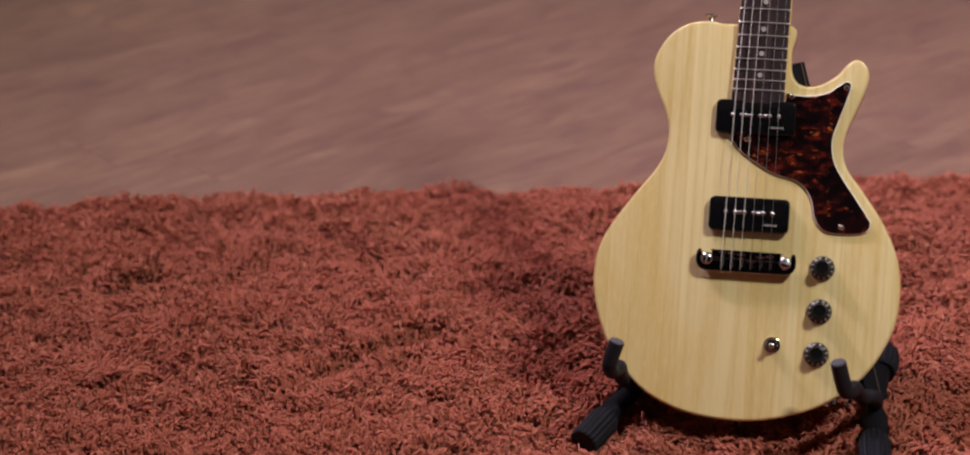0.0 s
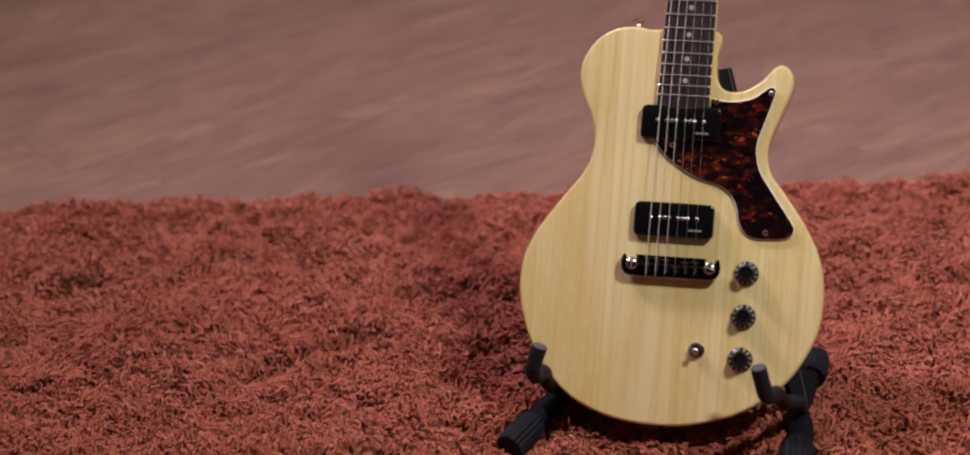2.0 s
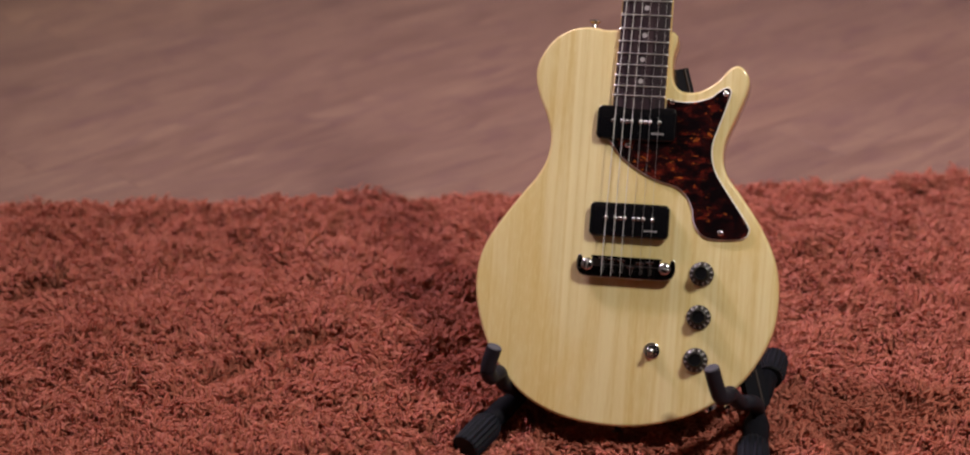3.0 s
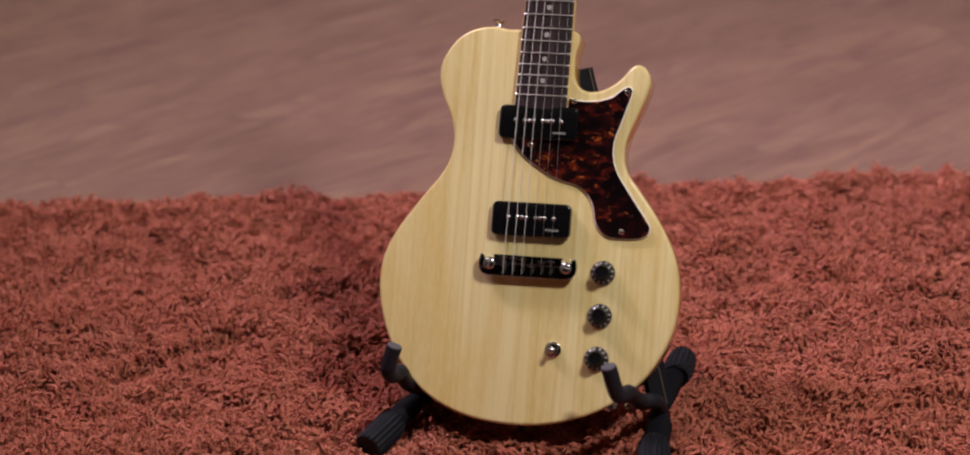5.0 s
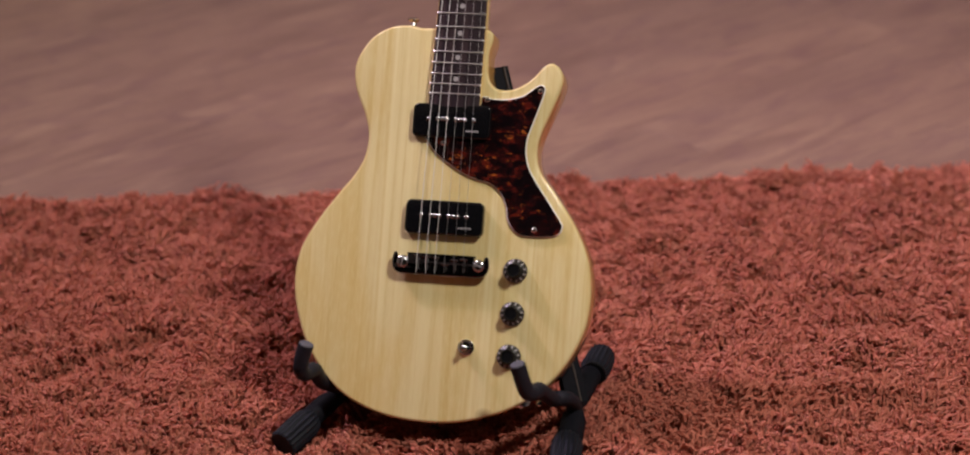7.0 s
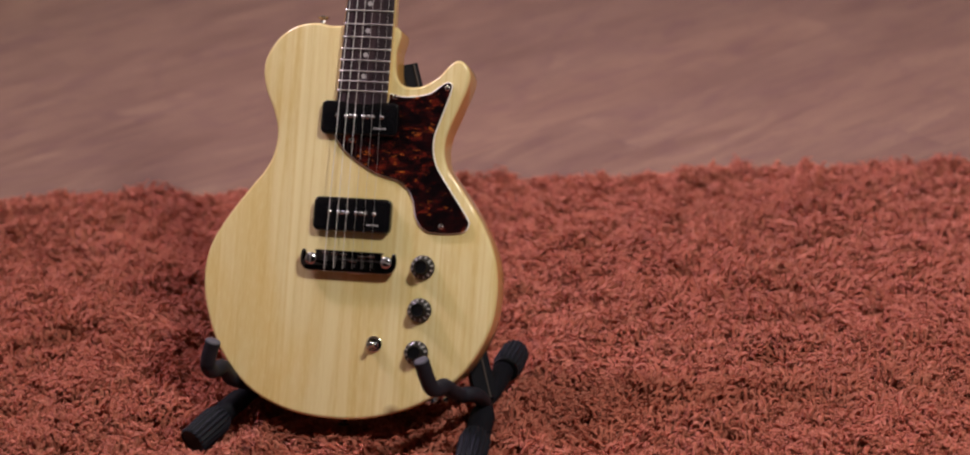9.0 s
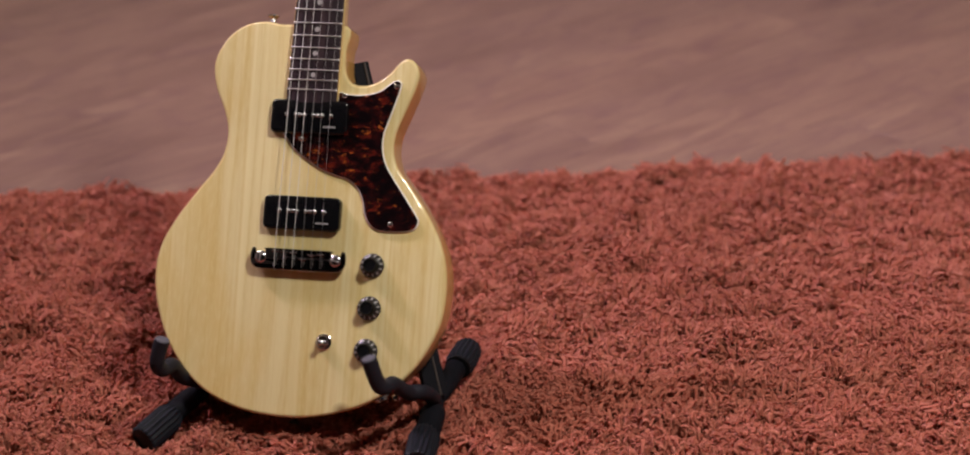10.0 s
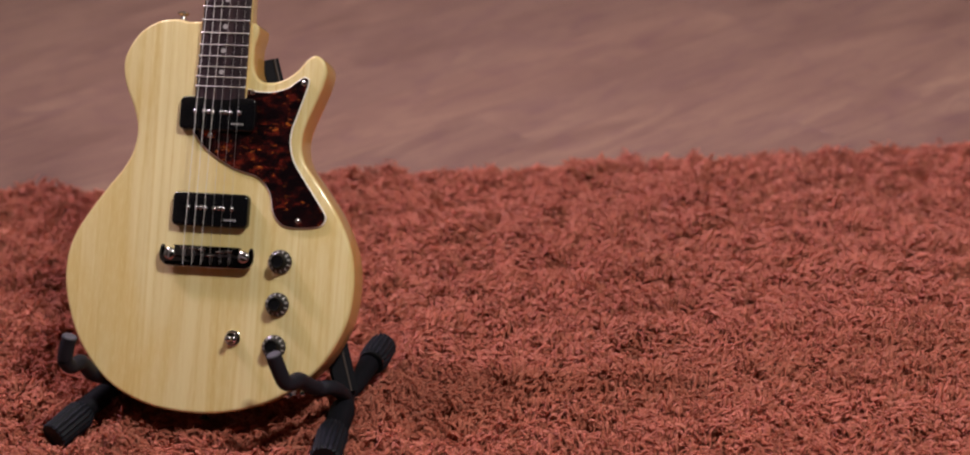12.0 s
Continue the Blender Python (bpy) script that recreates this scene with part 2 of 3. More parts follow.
def smooth_path(pts, per=6, closed=False):
    """Catmull-Rom through the points."""
    pts = [Vector(p) for p in pts]
    n, out = len(pts), []
    for i in range(n if closed else n - 1):
        if closed:
            p0, p1, p2, p3 = (pts[(i + k) % n] for k in (-1, 0, 1, 2))
        else:
            p0, p1, p2, p3 = pts[max(i - 1, 0)], pts[i], pts[i + 1], pts[min(i + 2, n - 1)]
        for k in range(per):
            t = k / per
            out.append(0.5 * (2 * p1 + (p2 - p0) * t + (2 * p0 - 5 * p1 + 4 * p2 - p3) * t * t + (3 * p1 - p0 - 3 * p2 + p3) * t**3))
    if not closed:
        out.append(pts[-1])
    return out


def sweep(bm, path, radius, sides=14, ribs=0, depth=0.0, squash=(1.0, 1.0), spin=0.0):
    """A tube along a path of Vectors; radius is a number or a function of 0..1; ends are closed."""
    path = [Vector(p) for p in path]
    up = Vector((0, 0, 1))
    rings = []
    for i, p in enumerate(path):
        t = (path[min(i + 1, len(path) - 1)] - path[max(i - 1, 0)]).normalized()
        side = t.cross(up)
        side = side.normalized() if side.length > 1e-3 else Vector((1, 0, 0))
        top = side.cross(t).normalized()
        r = radius(i / (len(path) - 1)) if callable(radius) else radius
        ring = []
        for k in range(sides):
            a = 2 * math.pi * k / sides + spin
            q = r - (depth if ribs and k % 2 else 0.0)
            ring.append(bm.verts.new(p + side * (q * squash[0] * math.cos(a)) + top * (q * squash[1] * math.sin(a))))
        rings.append(ring)
    for a, b in zip(rings, rings[1:]):
        for k in range(sides):
            bm.faces.new((a[k], a[(k + 1) % sides], b[(k + 1) % sides], b[k])).smooth = not ribs
    bm.faces.new(rings[0])
    bm.faces.new(rings[-1])
    return bm


def lathe(bm, profile, sides=32, at=(0, 0, 0), turn=None):
    """Turns a profile of (radius, height) round the local z axis."""
    m = Matrix.Translation(at) @ (turn or Matrix())
    rings = []
    for r, h in profile:
        rings.append([bm.verts.new(m @ Vector((r * math.cos(2 * math.pi * k / sides), r * math.sin(2 * math.pi * k / sides), h))) for k in range(sides)])
    for a, b in zip(rings, rings[1:]):
        for k in range(sides):
            bm.faces.new((a[k], a[(k + 1) % sides], b[(k + 1) % sides], b[k])).smooth = True
    bm.faces.new(rings[0])
    bm.faces.new(rings[-1])
    return bm


def inset_loop(loop, d):
    """A closed loop in the xy plane, moved inwards by d (the loop may run either way)."""
    n = len(loop)
    area = sum(loop[i].x * loop[(i + 1) % n].y - loop[(i + 1) % n].x * loop[i].y for i in range(n))
    s = 1 if area > 0 else -1
    out = []
    for i in range(n):
        t = (loop[(i + 1) % n] - loop[i - 1]).normalized()
        out.append(loop[i] + Vector((-t.y, t.x, 0)) * (s * d))
    return out


def slab(loop, profile):
    """A plate with the outline loop; profile: (inset, height) from the top face's rim to the bottom face's rim."""
    bm = bmesh.new()
    rings = []
    for d, h in profile:
        rings.append([bm.verts.new((p.x, p.y, h)) for p in (inset_loop(loop, d) if d else loop)])
    n = len(loop)
    for a, b in zip(rings, rings[1:]):
        for k in range(n):
            bm.faces.new((a[k], a[(k + 1) % n], b[(k + 1) % n], b[k])).smooth = True
    bm.faces.new(rings[0])
    bm.faces.new(rings[-1])
    return bm


def rounded(x0, x1, y0, y1, r, per=6):
    out = []
    for cx, cy, a0 in ((x1 - r, y1 - r, 0), (x0 + r, y1 - r, 90), (x0 + r, y0 + r, 180), (x1 - r, y0 + r, 270)):
        out += [Vector((cx + r * math.cos(radians(a0 + 90 * k / per)), cy + r * math.sin(radians(a0 + 90 * k / per)), 0)) for k in range(per + 1)]
    return out


def structure(name, bm, mat, label):
    return tagged(new(name, mesh_of(name, bm, mat)), label, kind="structure")


# ---- the room ----
ROOM, HIGH = 3.6, 4.6
floor = structure("floor", box_bm(-ROOM, ROOM, -ROOM, ROOM, -0.12, -0.003), FLOOR, "brown wood laminate floor of long diagonal planks")
structure("ceiling", box_bm(-ROOM, ROOM, -ROOM, ROOM, HIGH, HIGH + 0.1), CEILING, "plain white ceiling of the studio")
for name, x0, x1, y0, y1 in (
    ("wall_north", -ROOM, ROOM, ROOM, ROOM + 0.12),
    ("wall_south", -ROOM, ROOM, -ROOM - 0.12, -ROOM),
    ("wall_east", ROOM, ROOM + 0.12, -ROOM - 0.12, ROOM + 0.12),
    ("wall_west", -ROOM - 0.12, -ROOM, -ROOM - 0.12, ROOM + 0.12),
):
    structure(name, box_bm(x0, x1, y0, y1, -0.12, HIGH + 0.1), *((DARK_WALL, "unseen studio wall, near black so the chrome mirrors darkness") if name == "wall_south" else (WALL, "plain grey painted studio wall")))


# ---- the guitar, leaning back in its stand ----
FACE_X, FACE_Y, FACE_Z = Vector((0.9802, -0.1980, -0.0044)), Vector((0.1007, 0.4793, 0.8719)), Vector((-0.1706, -0.8550, 0.4897))
FACE_O = Vector((0.0030, 0.0134, 0.2192))
BASE = -0.178  # the body's lowest point on the centre line, below the bridge
mm = 0.001


def face_matrix():
    x = FACE_X.normalized()
    z = x.cross(FACE_Y).normalized()
    y = z.cross(x)
    m = Matrix((x, y, z)).transposed().to_4x4()
    return Matrix.Translation(FACE_O + FACE_Y * BASE) @ m


def on_face(u, v, h=0.0):
    """Millimetres from the bridge's middle: across, towards the head, off the face; in the guitar's own metres."""
    return Vector((u * mm, v * mm - BASE, h * mm))


def on_neck(u, v, h=0.0):
    """The same, for all that follows the neck, which is set at a slight angle."""
    return on_face(u + 0.8 + 0.016 * (v - 165), v, h)


def outline(points, per=5):
    return smooth_path([on_face(u, v) for u, v in points], per, closed=True)


def raised(bm, h):
    bmesh.ops.translate(bm, vec=(0, 0, h * mm), verts=bm.verts[:])
    return bm


BODY = (
    (-27, 253), (-42, 252.5), (-57, 255), (-78.6, 251.7), (-98, 239.2), (-111.3, 218.8), (-115, 200), (-110.4, 178), (-100, 155), (-93.8, 132),
    (-96.2, 108), (-106, 87), (-121, 67), (-145, 32), (-160, 2), (-164.5, -30), (-159, -66), (-141, -109), (-107, -149), (-62, -171),
    (-10, -178), (38, -173.5), (88, -155.5), (131, -122), (157.5, -76), (164.5, -35), (160, 6), (142.5, 44), (117.5, 79), (101.5, 99.5),
    (95.5, 118), (97, 138), (106.5, 164), (115, 187), (118, 203), (113, 215), (104, 219.8), (95, 215), (84, 202), (68, 191),
    (53, 188), (42, 191.5), (35.5, 203), (34, 225), (33.5, 253),
)
GUARD = (
    (31, 179.5), (43, 177.5), (60, 178), (76, 182.5), (87, 191), (94, 195.2), (99.3, 193), (99.5, 186), (95, 170), (88.5, 149), (84.6, 136),
    (84, 121), (88, 105), (97, 90), (113, 68), (126.5, 49), (129.3, 42), (126, 34), (116, 30.2), (97, 29), (83, 30.5), (74, 37),
    (68, 48), (65.5, 61), (59, 74), (47, 83.5), (31, 87.7), (14.5, 94), (-11, 110), (-25, 125), (-33, 138), (-33, 160), (0, 166), (27, 168),
)


def make_guitar():
    g = new("electric_guitar")
    g.matrix_world = face_matrix()
    tagged(g, "yellow blond single-cutaway electric guitar with red tortoiseshell pickguard, leaning in stand", "guitar")
    # body, with rounded rims
    loop = outline(BODY)
    r, deep = 0.0037, 0.044
    arc = [(r * (1 - math.sin(radians(a))), -r * (1 - math.cos(radians(a)))) for a in range(0, 91, 15)]
    prof = arc + [(d, -deep - h) for d, h in reversed(arc)]
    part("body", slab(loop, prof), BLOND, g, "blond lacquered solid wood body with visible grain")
    # neck, fretboard, frets and dots
    neck = bmesh.new()
    rings = []
    for v, half, deep_mm in ((165, 27.5, 20), (250, 28.6, 33), (262, 28.4, 30), (300, 27.6, 25), (340, 26.2, 18), (460, 23.9, 14.5), (629, 21.5, 14)):
        ring = [neck.verts.new(on_neck(half * math.copysign(abs(math.cos(math.pi * k / 10)) ** 0.22, 5 - k), v, 3.5 - (deep_mm + 3.5) * math.sin(math.pi * k / 10) ** 0.9)) for k in range(11)]
        rings.append(ring)
    for a, b in zip(rings, rings[1:]):
        for k in range(10):
            neck.faces.new((a[k], a[k + 1], b[k + 1], b[k])).smooth = True
        neck.faces.new((a[0], b[0], b[10], a[10]))
    neck.faces.new(rings[0])
    neck.faces.new(rings[-1])
    part("neck", neck, NECK_WOOD, g, "blond lacquered neck")
    fb = bmesh.new()
    rings = []
    for v, half in ((165.5, 28.2), (629, 21.5)):
        rings.append([fb.verts.new(on_neck(half * s, v, h)) for s, h in ((-1, 3.6), (-1, 6.2), (-0.94, 7.4), (-0.5, 8.4), (0, 8.8), (0.5, 8.4), (0.94, 7.4), (1, 6.2), (1, 3.6))])
    for k in range(9):
        a, b = rings
        fb.faces.new((a[k], a[(k + 1) % 9], b[(k + 1) % 9], b[k]))
    fb.faces.new(rings[0])
    fb.faces.new(rings[1])
    board = part("fretboard", fb, ROSEWOOD, g, "dark rosewood fretboard")
    scale, saddle = 634.0, 2.0
    for k in range(1, 23):
        v = scale * 2 ** (-k / 12) + saddle
        half = 27.7 - (v - 165.5) / 463.5 * 6.6
        bm = bmesh.new()
        sweep(bm, [on_neck(half * s, v, h) for s, h in ((-1.02, 7.2), (-0.97, 7.9), (-0.90, 8.2), (-0.5, 8.9), (0, 9.2), (0.5, 8.9), (0.90, 8.2), (0.97, 7.9), (1.02, 7.2))], lambda t: (1.25 if t < 0.2 or t > 0.8 else 0.70) * mm, 8)
        part("fret", bm, NICKEL, board)
        if k in (3, 5, 7, 9, 12, 15, 17, 19, 21):
            w = (v + scale * 2 ** (-(k - 1) / 12) + saddle) / 2
            for off in ((-9, 9) if k == 12 else (0.2,)):
                part("inlay_dot", lathe(bmesh.new(), [(2.8 * mm, -1 * mm), (2.8 * mm, 0.15 * mm), (0.2 * mm, 0.18 * mm)], 20, on_neck(off, w, 8.78)), PEARL, board, "pale round position dot")
    nut = box_bm(-13.3 * mm, 29.7 * mm, 0.629 - BASE, 0.634 - BASE, 0.002, 0.0105, 0.0006)
    part("nut", nut, PEARL, g)
    head = outline(((-13, 632), (-18, 655), (-29, 675), (-28, 760), (-22, 808), (-2, 800), (18, 800), (38, 808), (44, 760), (45, 675), (34, 655), (29, 632)), 4)
    part("headstock", raised(slab(head, [(0.001, 0), (0, -0.001), (0, -0.014), (0.001, -0.015)]), 1), NECK_WOOD, g)
    for s in (-1, 1):
        for k in range(3):
            bm = lathe(bmesh.new(), [(5 * mm, 0), (5 * mm, 2 * mm), (3 * mm, 3 * mm), (3 * mm, 14 * mm), (2 * mm, 15 * mm)], 16, on_neck(23 * s, 685 + 38 * k, 1))
            sweep(bm, [on_neck(30 * s, 685 + 38 * k, -8), on_neck(52 * s, 685 + 38 * k, -8)], 3 * mm, 10)
            part("tuner", bm, CHROME, g)
    # pickguard
    loop = outline(GUARD, 4)
    guard = part("pickguard", raised(slab(inset_loop(loop, 0.0011), [(0.0003, 0.0005), (0, 0.0002), (0, -0.0008)]), 2.6), TORTOISE, g, "dark red tortoiseshell pickguard")
    part("ply_edge", raised(slab(loop, [(0.0011, 0.0), (0.0, -0.0011), (0, -0.0022)]), 2.5), WHITE_PLY, guard, "white bevelled ply edge")
    for u, v in ((94.6, 188.0), (36.8, 175.8), (-8.0, 126.6), (98.3, 37.2)):
        bm = lathe(bmesh.new(), [(3.0 * mm, 0), (3.0 * mm, 0.4 * mm), (2.3 * mm, 1.2 * mm), (0.8 * mm, 1.5 * mm)], 18, on_face(u, v, 2.9))
        part("screw", bm, CHROME, guard)
    # pickups
    for v0, h in ((150.0, 8.4), (44.2, 9.4)):
        base = on_face(0, v0).y
        loop = rounded(-43 * mm, 43 * mm, base - 18.5 * mm, base + 18.5 * mm, 6 * mm)
        cover = slab(loop, [(0.0022, h * mm), (0.0009, (h - 0.4) * mm), (0.0002, (h - 1.2) * mm), (0, (h - 2.2) * mm), (0, -0.002)])
        pick = part("pickup", cover, BLACK_GLOSS, g, "black soap-bar pickup with chrome pole screws")
        for u in (-25, -15, -10, -5, 5, 10, 15, 25):
            bm = lathe(bmesh.new(), [(2.3 * mm, -0.5 * mm), (2.3 * mm, 0.8 * mm), (1.7 * mm, 1.4 * mm), (0.4 * mm, 1.6 * mm)], 14, on_face(u, v0 + 1.8, h))
            part("pole_screw", bm, STUD, pick)
        mark = bmesh.new()
        for k in range(6):
            cell = Matrix.Translation(((17.5 + 2.4 * k) * mm, base - (10.4 + 0.15 * (k % 2)) * mm, (h + 0.02) * mm)) @ Matrix.Diagonal((1.7 * mm, (1.9 + 0.3 * (k % 2)) * mm, 0.3 * mm, 1))
            bmesh.ops.create_cube(mark, size=1, matrix=cell)
        part("maker_mark", mark, PRINT_DIM, pick, "small pale maker's mark bars")
    # wrap-around bridge
    half = ((0, 4.3), (35.4, 4.3), (36.8, 2.6), (37.2, -1.5), (39.0, -4.5), (44.5, -4.5), (47.0, -1.5), (47.8, 2.2), (49.6, 4.4), (52.0, 3.2), (53.4, -3), (53, -10), (50, -15.5), (45, -18.2), (36, -18.8), (0, -18.8))
    ring_loop = smooth_path([on_face(u, v) for u, v in half] + [on_face(-u, v) for u, v in half[-2:0:-1]], 3, closed=True)
    bridge = part("bridge", slab(ring_loop, [(0.0010, 0.0108), (0.0004, 0.0105), (0.0, 0.0098), (0.0, 0.0076), (0.0008, 0.0052), (0.0014, 0.0042)]), BRIDGE_CHROME, g, "dark polished wrap-around bridge")
    for s in (-1, 1):
        bm = lathe(bmesh.new(), [(4.5 * mm, -12 * mm), (4.5 * mm, 0), (7.2 * mm, 0.2 * mm), (7.1 * mm, 1.3 * mm), (6.3 * mm, 2.4 * mm), (4.8 * mm, 3.3 * mm), (2.8 * mm, 3.9 * mm), (0.6 * mm, 4.1 * mm)], 24, on_face(42 * s, -6, 8.7))
        part("stud", bm, STUD_HEAD, bridge, "round chrome stud")
        # slot as a raised pale bar; the stud's glint is put into its metal
        slot = box_bm(-0.0050, 0.0050, -0.0010, 0.0010, 0.0105, 0.0130, 0.0004)
        bmesh.ops.transform(slot, matrix=Matrix.Translation(on_face(42 * s, -6)) @ Matrix.Rotation(radians(35 - 50 * s), 4, "Z"), verts=slot.verts[:])
        part("stud_slot", slot, NICKEL, bridge, "raised bar for the screwdriver slot, pale for its glint")
    for u, v in ((-25.6, 1.4), (-15.5, 0.9), (-5.3, 0.2), (5.4, -6.6), (15.3, -1.6), (25.5, -0.4)):
        x = on_face(u, v).x
        saddle = part("saddle", sweep(bmesh.new(), [on_face(u + k, v, 10.6) for k in (-4.3, -4.0, 4.0, 4.3)], lambda t: (1.0 if t in (0.0, 1.0) else 1.4) * mm, 12), SADDLE, bridge, "small chrome string saddle")
        part("saddle_screw", sweep(bmesh.new(), [on_face(u + 2.2, -13.5, 10.7), on_face(u + 2.2, v - 2.0, 10.9)], 0.0006, 8), CHROME, saddle)
        part("saddle_groove", box_bm(x + 0.0046, x + 0.0051, on_face(0, -15).y, on_face(0, 3.2).y, 0.0103, 0.01095), BLACK_SATIN, bridge, "dark groove between saddles")
    part("height_plate", box_bm(-0.8 * mm, 19 * mm, on_face(0, -19.4).y, on_face(0, -16.4).y, 0.0035, 0.0100, 0.0008), NICKEL, bridge, "small steel plate under the bridge lip")
    # strings
    for k, (ub, un) in enumerate(((-25.8, -17.5), (-15.6, -10.6), (-5.4, -3.6), (5.0, 3.4), (15.4, 10.4), (25.6, 17.3))):
        r = (0.43, 0.37, 0.31, 0.22, 0.18, 0.16)[k] * mm
        path = [on_face(ub, -19.6, 6), on_face(ub, -18.6, 10.2), on_face(ub, -9, 11.6), on_face(ub, -2, 12.6)]
        path += [on_neck(ub + (un - ub) * (v + 2) / 633, v, 12.6 - 1.4 * (v + 2) / 633) for v in (165, 400, 631)]
        part("string", sweep(bmesh.new(), path, r, 8), WOUND if k < 3 else STRING, g)
    # controls
    for u, v in ((81.3, -8.0), (81.3, -54.5), (81.0, -100.5)):
        knob = part("control_knob", lathe(bmesh.new(), [(8.4 * mm, 0), (7.8 * mm, 7.5 * mm), (7.4 * mm, 11.4 * mm), (6.8 * mm, 12.4 * mm), (6.0 * mm, 12.2 * mm), (5.6 * mm, 11.5 * mm)], 28, on_face(u, v, 3.0)), BLACK_SATIN, g, "black flared control knob with pale marks")
        part("skirt", lathe(bmesh.new(), [(13.2 * mm, 0), (13.2 * mm, 1.2 * mm), (12.6 * mm, 2.0 * mm), (9.4 * mm, 5.2 * mm), (8.4 * mm, 5.6 * mm)], 40, on_face(u, v, 1.2)), SKIRT, knob, "smoked clear flared skirt")
        for k in range(12):
            a = radians(30 * k + 12)
            bm = box_bm(-0.0019, 0.0019, -0.0010 + 0.0003 * (k % 2), 0.0010, -0.0002, 0.0003)
            m = Matrix.Translation(on_face(u, v, 5.3)) @ Matrix.Rotation(a, 4, "Z") @ Matrix.Translation((0.0109, 0, 0)) @ Matrix.Rotation(radians(45), 4, "Y")
            bmesh.ops.transform(bm, matrix=m, verts=bm.verts[:])
            part("number_mark", bm, PRINT, knob)
    bm = bmesh.new()
    lathe(bm, [(8.8 * mm, 0), (8.8 * mm, 1.4 * mm), (8.0 * mm, 1.9 * mm), (4.2 * mm, 2.0 * mm)], 30, on_face(33.5, -94, 0))
    sw = part("selector_switch", bm, CHROME, g, "chrome toggle switch")
    nut_bm = bmesh.new()
    sweep(nut_bm, [on_face(33.5, -94, 1.6) + Vector((0, 0, k * mm)) for k in (0, 0.4, 4.6, 5.2)], lambda t: (6.6 if 0.1 < t < 0.9 else 6.0) * mm, 36, 18, 0.5 * mm)
    part("knurled_nut", nut_bm, CHROME, sw)
    tilt = Matrix.Rotation(radians(6), 4, "X") @ Matrix.Rotation(radians(-2), 4, "Y")
    lever = lathe(bmesh.new(), [(2.4 * mm, 0), (1.7 * mm, 2 * mm), (1.9 * mm, 5 * mm), (2.9 * mm, 7.5 * mm), (3.5 * mm, 9.3 * mm), (3.1 * mm, 10.8 * mm), (1.9 * mm, 11.7 * mm), (0.5 * mm, 12.0 * mm)], 20, on_face(33.5, -94, 4.6), tilt)
    part("lever", lever, STUD, sw, "small chrome lever with a rounded tip")
    # strap buttons and jack on the rim
    out_top = Matrix.Rotation(radians(-90), 4, "X")
    part("strap_button", lathe(bmesh.new(), [(5.5 * mm, 0), (3.2 * mm, 3 * mm), (3.0 * mm, 7 * mm), (6.6 * mm, 9.5 * mm), (6.6 * mm, 10.8 * mm), (4 * mm, 11.8 * mm)], 22, on_face(-57, 254.3, -21), out_top), STUD, g, "chrome strap button")
    out_low = Matrix.Rotation(radians(90), 4, "X")
    # the lower button's dark metal stands in for the shade under the body
    part("strap_button", lathe(bmesh.new(), [(5.5 * mm, 0), (3.2 * mm, 2 * mm), (3.0 * mm, 4 * mm), (6.0 * mm, 5.5 * mm), (6.0 * mm, 6.5 * mm), (4 * mm, 7.2 * mm)], 22, on_face(0, -177.8, -26), out_low), DARK_STEEL, g, "chrome strap button")
    jack = Matrix.Rotation(radians(31), 4, "Z") @ out_low
    part("jack_socket", lathe(bmesh.new(), [(9 * mm, -0.5 * mm), (9 * mm, 1 * mm), (6.5 * mm, 1.6 * mm), (6.5 * mm, 3.4 * mm), (4 * mm, 3.6 * mm)], 22, on_face(98, -150.5, -16), jack), CHROME, g, "chrome jack socket")
    return g


make_guitar()


